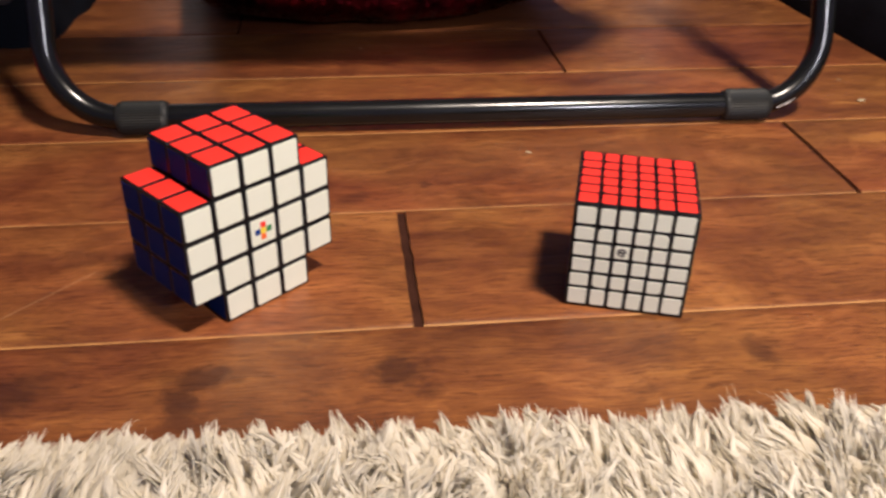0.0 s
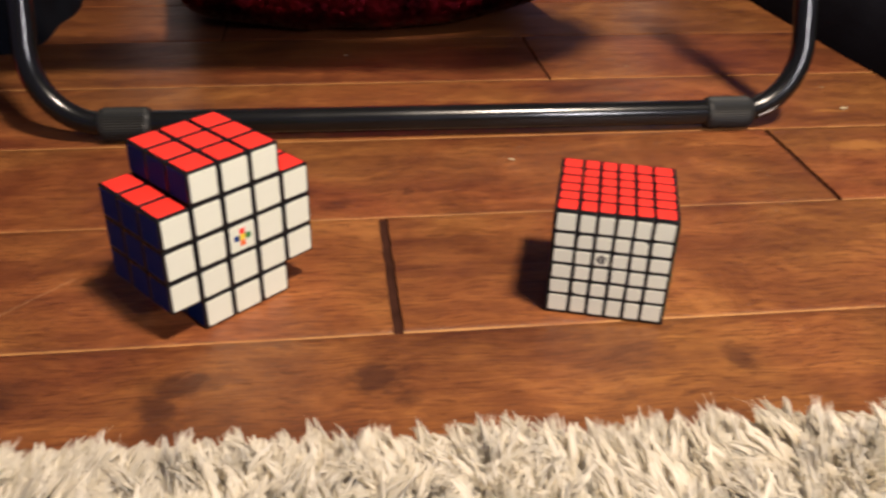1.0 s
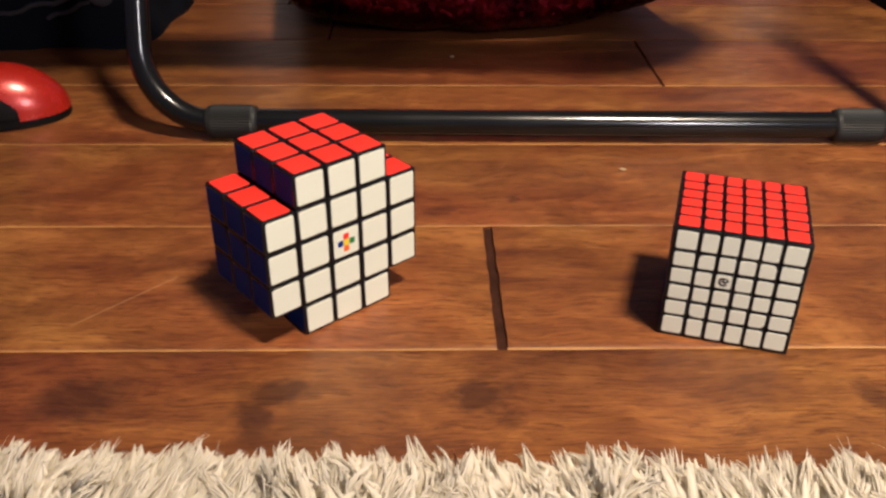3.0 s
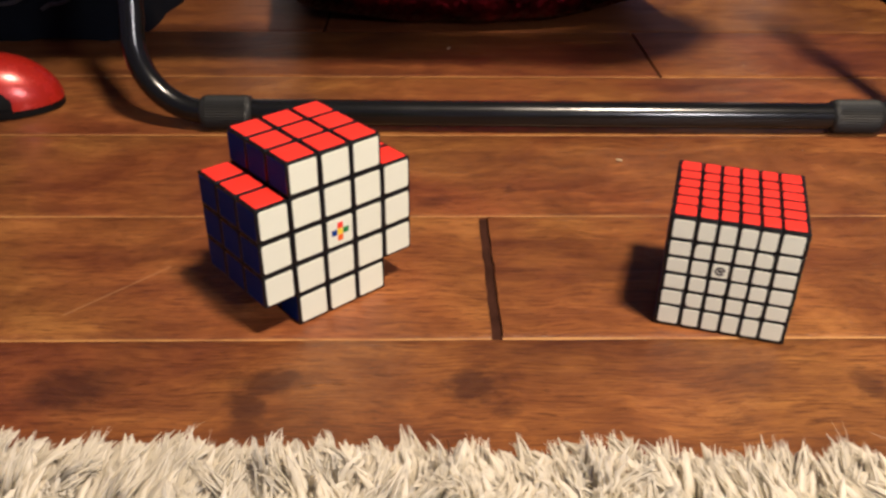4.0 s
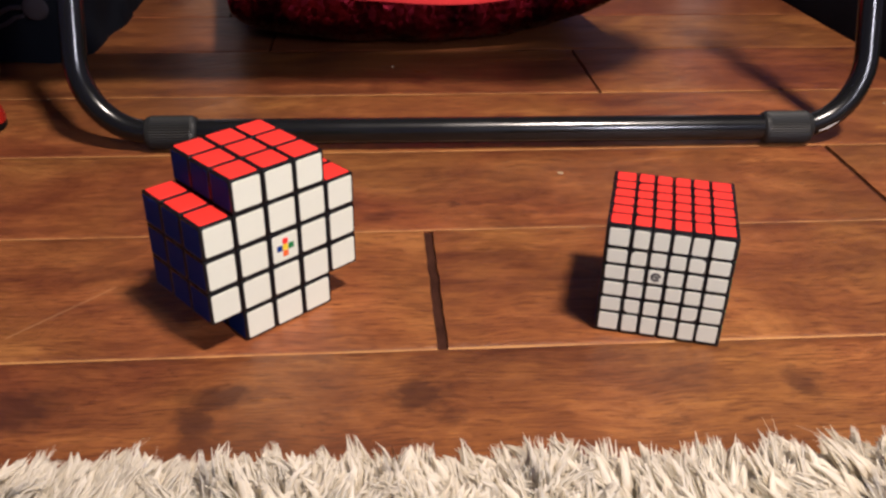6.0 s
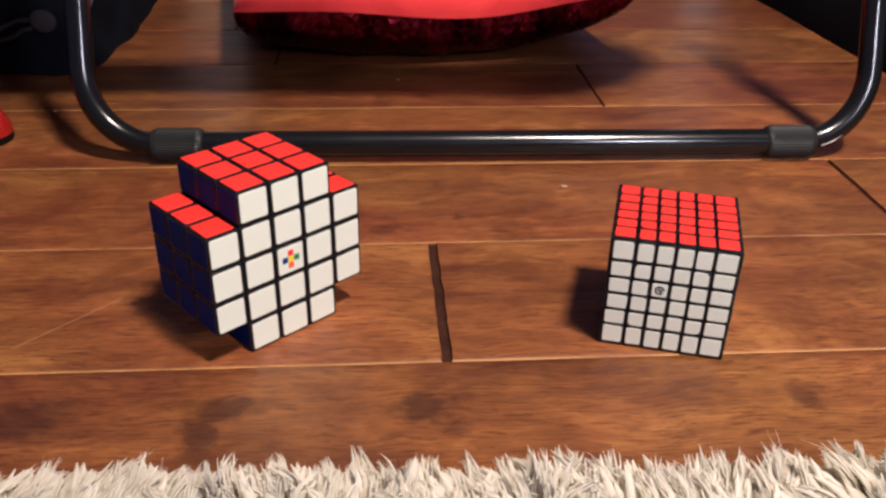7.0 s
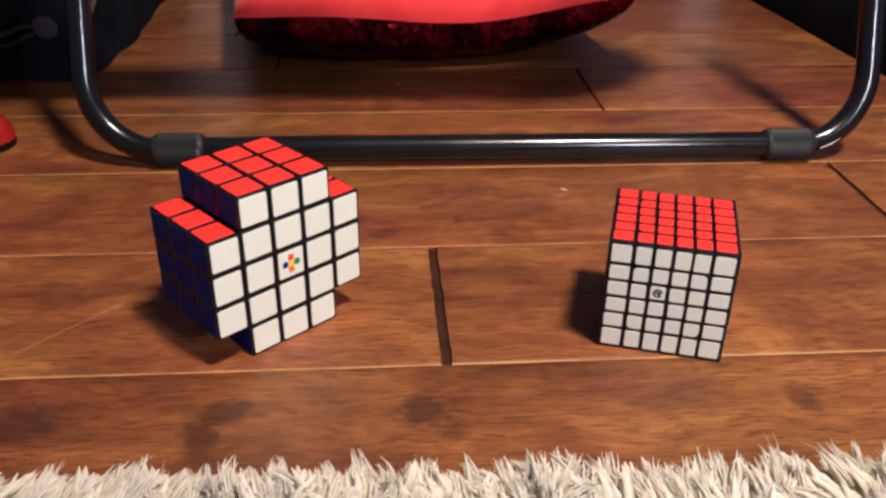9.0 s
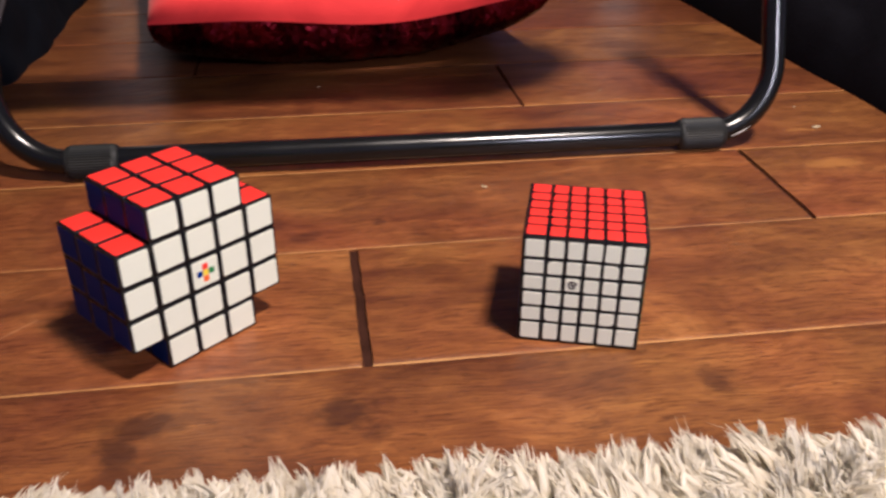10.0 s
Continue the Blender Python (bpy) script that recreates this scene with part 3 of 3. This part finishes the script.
def backpack():
    bag = thing("backpack", pose(-0.4077, 0.7544, 0, 0, 0, -4), "black nylon backpack with thin grey cords, slumped on the floor", "backpack")
    part("body", soft_block(0.255, 0.245, 0.17, 30, wrinkle=0.010, seed=2.0), M_BAG, bag)

    def front(x, off=0.006):
        return -0.245 * (1 - (x / 0.255) ** 14) ** (1 / 14) - off

    def line(pts, name, r, label):
        part(name, tube(pts, r, 8), M_CORD, bag, label)

    line([(0.208 - 0.011 * k, front(0.208 - 0.011 * k), 0.058 - 0.0026 * k + 0.0022 * math.sin(k * 1.7)) for k in range(13)], "cord", 0.0022, "thin grey cord")
    line([(0.209 - 0.0085 * k, front(0.209 - 0.0085 * k), 0.050 - 0.0032 * k + 0.0016 * math.sin(k * 1.9)) for k in range(6)], "cord", 0.0020, "thin grey cord")
    bm = bmesh.new()
    bmesh.ops.create_uvsphere(bm, u_segments=20, v_segments=10, radius=0.0125)
    bmesh.ops.scale(bm, vec=(1, 0.25, 0.9), verts=bm.verts)
    part("toggle", bm, M_CORD, bag, "flat round grey toggle", pose(0.221, front(0.221, 0.008), 0.057))
    line([(0.250 + 0.012 * k / 10, -0.240 + 0.05 * (k / 10) ** 2, 0.050 + 0.04 * (k / 10) ** 2) for k in range(11)], "strap", 0.0028, "thin dark grey strap edge")


backpack()


def jacket():
    """Stand-in for a dark straight-edged shape: black cloth folded in a long heap."""
    coat = thing("jacket", pose(0.918, 0.50, 0), "long black cloth heap on the floor, stand-in for a dark straight-edged shape", "jacket")
    n, bm, grid = 80, bmesh.new(), []
    for a in range(n + 1):
        row = []
        for b in range(n + 1):
            p, q = 2 * a / n - 1, 2 * b / n - 1
            m = (abs(p) ** 12 + abs(q) ** 12) ** (1 / 12) or 1
            k = max(abs(p), abs(q)) / m
            x, y = p * k * 0.27, q * k * 0.44
            x += 0.003 * noise.noise(Vector((p * 2, q * 4, 5)))
            rim = max(0, 1 - max(abs(p), abs(q)) ** 9)
            fold = noise.fractal(Vector((x * 9 + 4, y * 5, 1)), 0.8, 2.0, 4)
            hem = 0.018 * math.exp(-((x + 0.225 + 0.02 * math.sin(y * 9)) / 0.022) ** 2)
            row.append(bm.verts.new((x, y, 0.0015 + rim ** 0.5 * max(0.012, 0.085 + hem + 0.035 * fold))))
        grid.append(row)
    for a in range(n):
        for b in range(n):
            bm.faces.new((grid[a][b], grid[a + 1][b], grid[a + 1][b + 1], grid[a][b + 1]))
    low = bmesh.ops.extrude_edge_only(bm, edges=[e for e in bm.edges if e.is_boundary])
    for v in [g for g in low["geom"] if isinstance(g, bmesh.types.BMVert)]:
        v.co.z = 0
    part("cloth", bm, M_CLOTH, coat)
    # an added sleeve thrown across the heap, and its cuff
    pts, rad = [], []
    for k in range(15):
        f = k / 14
        pts.append((-0.10 + 0.26 * f, -0.13 + 0.18 * f - 0.10 * f * f, 0.092 + 0.022 * math.sin(f * 5 + 1)))
        rad.append(0.034 * (1 + 0.16 * math.sin(k * 2.3)))
    bm = tube(pts, rad, 24)
    for v in bm.verts:
        v.co.z = 0.055 + (v.co.z - 0.055) * 0.75 + 0.006 * noise.noise(v.co * 30)
    part("sleeve", bm, M_CLOTH, coat)
    part("cuff", tube([(-0.119, -0.143, 0.088), (-0.112, -0.138, 0.089), (-0.096, -0.127, 0.091)], [0.024, 0.030, 0.031], 24), M_CLOTH, coat)


jacket()


def white_table():
    """An unseen table past the cushion, added so its legs shine back from the varnish."""
    t = thing("side_table", pose(0.27, 1.17, 0), "unseen white painted wooden side table, added for pale reflections in the floor", "table")
    for x in (-0.386, 0.386):
        for y in (-0.19, 0.19):
            part("leg", box(x - 0.03, x + 0.03, y - 0.025, y + 0.025, 0, 0.66, 0.004, 2), M_PAINT, t)
    part("tabletop", box(-0.47, 0.47, -0.24, 0.24, 0.66, 0.69, 0.005, 2), M_PAINT, t)


white_table()


# ---- shaggy rug ----
def rug_edge(x):
    return -0.1068 - 0.0872 * x


def locks(count, xr, yr, length, width, strands, radius, segs, seed, sides=3):
    """Pointed locks of wool: each one or more tapered strands that draw together at the tip."""
    g = np.random.default_rng(seed)
    x, y = g.uniform(xr[0], xr[1], count), g.uniform(yr[0], yr[1], count)
    ok = y < rug_edge(x)
    x, y = x[ok], y[ok]
    n = len(x)
    near = np.clip(1 - (rug_edge(x) - y) / 0.025, 0, 1)
    # neighbours lean together, in clumps
    cl = np.array([noise.noise_vector(Vector((a * 26, b * 26, 0.37))) for a, b in zip(x, y)])
    ax = 0.80 * cl[:, 0] + g.normal(0, 0.12, n) + 0.8 * np.clip(0.15 - x, -0.45, 0.45)
    ay = 0.60 * cl[:, 1] + g.normal(0, 0.14, n) + 0.50 + 0.30 * near
    tuft = np.array([noise.noise_vector(Vector((a * 85, b * 85, 4.1))) for a, b in zip(x, y)])
    ax, ay = ax + 0.42 * tuft[:, 0], ay + 0.36 * tuft[:, 1]
    ln = length * g.uniform(0.72, 1.1, n) * (1 - 0.28 * near) * (1 + 0.12 * tuft[:, 2])
    wd = width * g.uniform(0.6, 1.4, n)
    curl = g.normal(0, 0.38, (n, 2))

    def each(v):
        return np.repeat(v, strands, axis=0)

    x, y, near, ax, ay, ln, wd, curl = (each(v) for v in (x, y, near, ax, ay, ln, wd, curl))
    k = len(x)
    ang, rad = g.uniform(0, 2 * np.pi, k), np.sqrt(g.uniform(0, 1, k)) * wd
    ox, oy = rad * np.cos(ang), rad * np.sin(ang)
    ln = ln * g.uniform(0.78, 1.04, k)
    ax, ay = ax + g.normal(0, 0.035, k), ay + g.normal(0, 0.035, k)
    frizz = g.normal(0, 0.0003, (segs + 1, 2, k))
    r0 = radius * g.uniform(0.7, 1.3, k)
    px, py, pz = x.copy(), y.copy(), np.where(near > 0.5, 0.004, 0.014)
    rows = []
    for s in range(segs + 1):
        f = s / segs
        w = r0 * (0.80 + 0.75 * f - 1.15 * f * f) if s < segs else r0 * 0.10
        tight = 1.0 - 0.1 * f - 0.68 * f ** 2.2
        qx, qy = px + ox * tight + frizz[s, 0] * f, py + oy * tight + frizz[s, 1] * f
        step = 2 * np.pi / sides
        for c in range(sides):
            rows.append(np.stack([qx + w * np.cos(step * c), qy + 0.5 * w * np.sin(step * c), pz + 0.8 * w * np.sin(step * c)], 1))
        bend = 0.7 + 1.3 * f
        dx, dy = ax * bend + curl[:, 0] * f, ay * bend + curl[:, 1] * f
        dz = np.maximum(0.02, 0.68 - 0.58 * f - 0.28 * near * f)
        m = np.sqrt(dx * dx + dy * dy + dz * dz)
        px, py, pz = px + dx / m * ln / segs, py + dy / m * ln / segs, np.maximum(0.002, pz + (dz - near * 0.6 * f) / m * ln / segs)
    v = np.stack(rows, 1)
    f = np.array([(sides * s + c, sides * s + (c + 1) % sides, sides * (s + 1) + (c + 1) % sides, sides * (s + 1) + c) for s in range(segs) for c in range(sides)])
    return v.reshape(-1, 3), (np.arange(k)[:, None, None] * v.shape[1] + f[None]).reshape(-1, 4)


def pile_mesh(name, sets):
    vs, fs, base = [], [], 0
    for v, f in sets:
        vs.append(v)
        fs.append(f + base)
        base += len(v)
    me = bpy.data.meshes.new(name)
    me.from_pydata(np.concatenate(vs), [], np.concatenate(fs))
    me.materials.append(M_WOOL)
    me.shade_smooth()
    return me


def rug():
    mat = thing("rug", pose(0, 0, 0), "thick shaggy off-white wool rug lying on the wooden floor", "rug")
    bm = bmesh.new()
    lo = [bm.verts.new((x, y, 0.0005)) for x, y in ((-1.2, -1.5), (1.4, -1.5), (1.4, -0.2289), (-1.2, -0.0022))]
    hi = [bm.verts.new((v.co.x, v.co.y - (0.016 if v.co.y > -1 else 0), 0.018)) for v in lo]
    for k in range(4):
        bm.faces.new((lo[k], lo[(k + 1) % 4], hi[(k + 1) % 4], hi[k]))
    bm.faces.new(hi)
    bm.faces.new(lo)
    part("backing", bm, M_BACKING, mat)
    near_x, near_y = (-0.22, 0.50), (-0.225, -0.06)
    sets = [locks(3300, near_x, near_y, 0.0335, 0.0042, 14, 0.00090, 5, 1),
            locks(6500, near_x, near_y, 0.0285, 0.0034, 3, 0.00210, 4, 6, 5),
            locks(260, near_x, near_y, 0.039, 0.0012, 3, 0.00022, 5, 2),
            locks(7000, (-1.2, 1.4), (-1.5, -0.225), 0.045, 0.008, 3, 0.004, 3, 3),
            locks(1800, (-1.2, -0.22), (-0.225, -0.0), 0.042, 0.006, 3, 0.003, 3, 4), locks(1400, (0.50, 1.4), (-0.225, -0.14), 0.042, 0.006, 3, 0.003, 3, 5)]
    pile = hang("wool", pile_mesh("wool", sets), mat)
    tagged(pile, "shaggy off-white wool pile", kind="stuff")


rug()


# ---- lint and scraps on the floor ----
for x, y, s, turn in ((0.238, 0.1998, 0.0021, -30), (0.1321, 0.4582, 0.0016, 0), (0.5636, 0.2637, 0.0032, 10), (0.4063, 0.395, 0.0013, 60), (0.5733, 0.316, 0.0013, 40), (-0.1818, 0.395, 0.0013, 0)):
    bm = bmesh.new()
    bmesh.ops.create_icosphere(bm, subdivisions=1, radius=s)
    bmesh.ops.scale(bm, vec=(1.5, 0.7, 0.35), verts=bm.verts)
    ob = new("lint", mesh_of(bm, "lint", M_LINT))
    ob.matrix_basis = pose(x, y, s * 0.33, 0, 0, turn)
    tagged(ob, "tiny pale scrap of lint on the floor", "lint", "scraps on the floor")

# ---- floor boards ----
floor = new("floor", mesh_of(box(X0 - 0.1, X1 + 0.1, Y0 - 0.1, Y1 + 0.1, -0.04, -0.0022), "floor", M_GAP))
tagged(floor, "varnished reddish-brown wooden plank floor with dark knots and joints", "floor", kind="structure")
# each seam: where it crosses x = 0, and its slope
TILT = -0.058
SEAMS = [(c, TILT) for c in (-0.0025, 0.1301, 0.2593, 0.3876, 0.5179, 0.6475)]
while SEAMS[0][0] > Y0:
    SEAMS.insert(0, (SEAMS[0][0] - 0.1295, TILT))
while SEAMS[-1][0] < Y1 + 0.1:
    SEAMS.append((SEAMS[-1][0] + 0.1295, TILT))
JOINTS = {-0.0025: 0.1238, 0.1301: 0.467, 0.3876: 0.3237, 0.5179: 0.0124}
rnd = random.Random(21)


def plank_mesh(x0, x1, low, high, cx, cy):
    """A board between two seams, with eased and slightly wavy upper edges."""
    gap, end, bev, n = 0.00025 if low[0] < 0.45 else 0.0006, (0.0026 if cy < 0.1 else 0.0017 if cy < 0.3 else 0.0010), 0.0009, max(6, int((x1 - x0) / 0.03))
    bm = bmesh.new()
    rings = []
    for k in range(n + 1):
        f = k / n
        skew = 0.055

        def at(y, z, f=f, off=0.0):
            x = x0 + end + off + (x1 - x0 - 2 * end - 2 * off) * f + skew * (y - cy)
            if f in (0, 1):
                x += 0.0007 * noise.noise(Vector((y * 60, x0 + f, 3))) + 0.0006 * noise.noise(Vector((y * 210, x0 + f, 5)))
            return bm.verts.new((x - cx, y - cy, z))

        xm = x0 + (x1 - x0) * f
        ya, yb = (min(max(v, Y0 - 0.08), Y1 + 0.08) for v in (low[0] + low[1] * xm + gap, high[0] + high[1] * xm - gap))
        b1 = bev * (1 + 0.5 * noise.noise(Vector((xm * 22, ya * 7, 0))))
        b2 = bev * (1 + 0.5 * noise.noise(Vector((xm * 22, yb * 7, 9))))
        ring = [at(ya, -0.012), at(ya, -b1 * 0.8), at(ya + b1, 0, off=bev * 0.6)]
        ring += [at(ya + (yb - ya) * q, 0, off=bev * 0.6) for q in [j / 18 for j in range(1, 18)]]
        ring += [at(yb - b2, 0, off=bev * 0.6), at(yb, -b2 * 0.8), at(yb, -0.012)]
        rings.append(ring)
    faces = []
    for a, b in zip(rings, rings[1:]):
        for k in range(len(a) - 1):
            fc = bm.faces.new((a[k], b[k], b[k + 1], a[k + 1]))
            if (k == 1 and low[0] < 0.45) or (k == len(a) - 3 and high[0] < 0.45):
                fc.material_index = 1
    for ring in (rings[0], rings[-1]):
        low_edge = [bm.verts.new((v.co.x + (-bev * 0.6 if ring is rings[0] else bev * 0.6), v.co.y, -0.004)) for v in ring[2:-2]]
        for k in range(len(low_edge) - 1):
            bm.faces.new((ring[2 + k], ring[3 + k], low_edge[k + 1], low_edge[k]))
    me = mesh_of(bm, "plank", M_WOOD)
    me.materials.append(M_WORN_LIT)
    return me


for low, high in zip(SEAMS, SEAMS[1:]):
    y0 = low[0]
    first = JOINTS.get(y0)
    if first is None:
        first = -1.0 if -0.2 < y0 < 0.42 else rnd.uniform(-0.5, 1.0)
    cuts = [first]
    while cuts[0] > X0:
        cuts.insert(0, cuts[0] - rnd.uniform(0.9, 1.25))
    while cuts[-1] < X1:
        cuts.append(cuts[-1] + (rnd.uniform(0.9, 1.25) if first > -0.9 or cuts[-1] > 0 else 2.1))
    for x0, x1 in zip(cuts, cuts[1:]):
        x0, x1 = max(x0, X0), min(x1, X1)
        if x1 - x0 < 0.05:
            continue
        cx, cy = (x0 + x1) / 2, (low[0] + high[0]) / 2
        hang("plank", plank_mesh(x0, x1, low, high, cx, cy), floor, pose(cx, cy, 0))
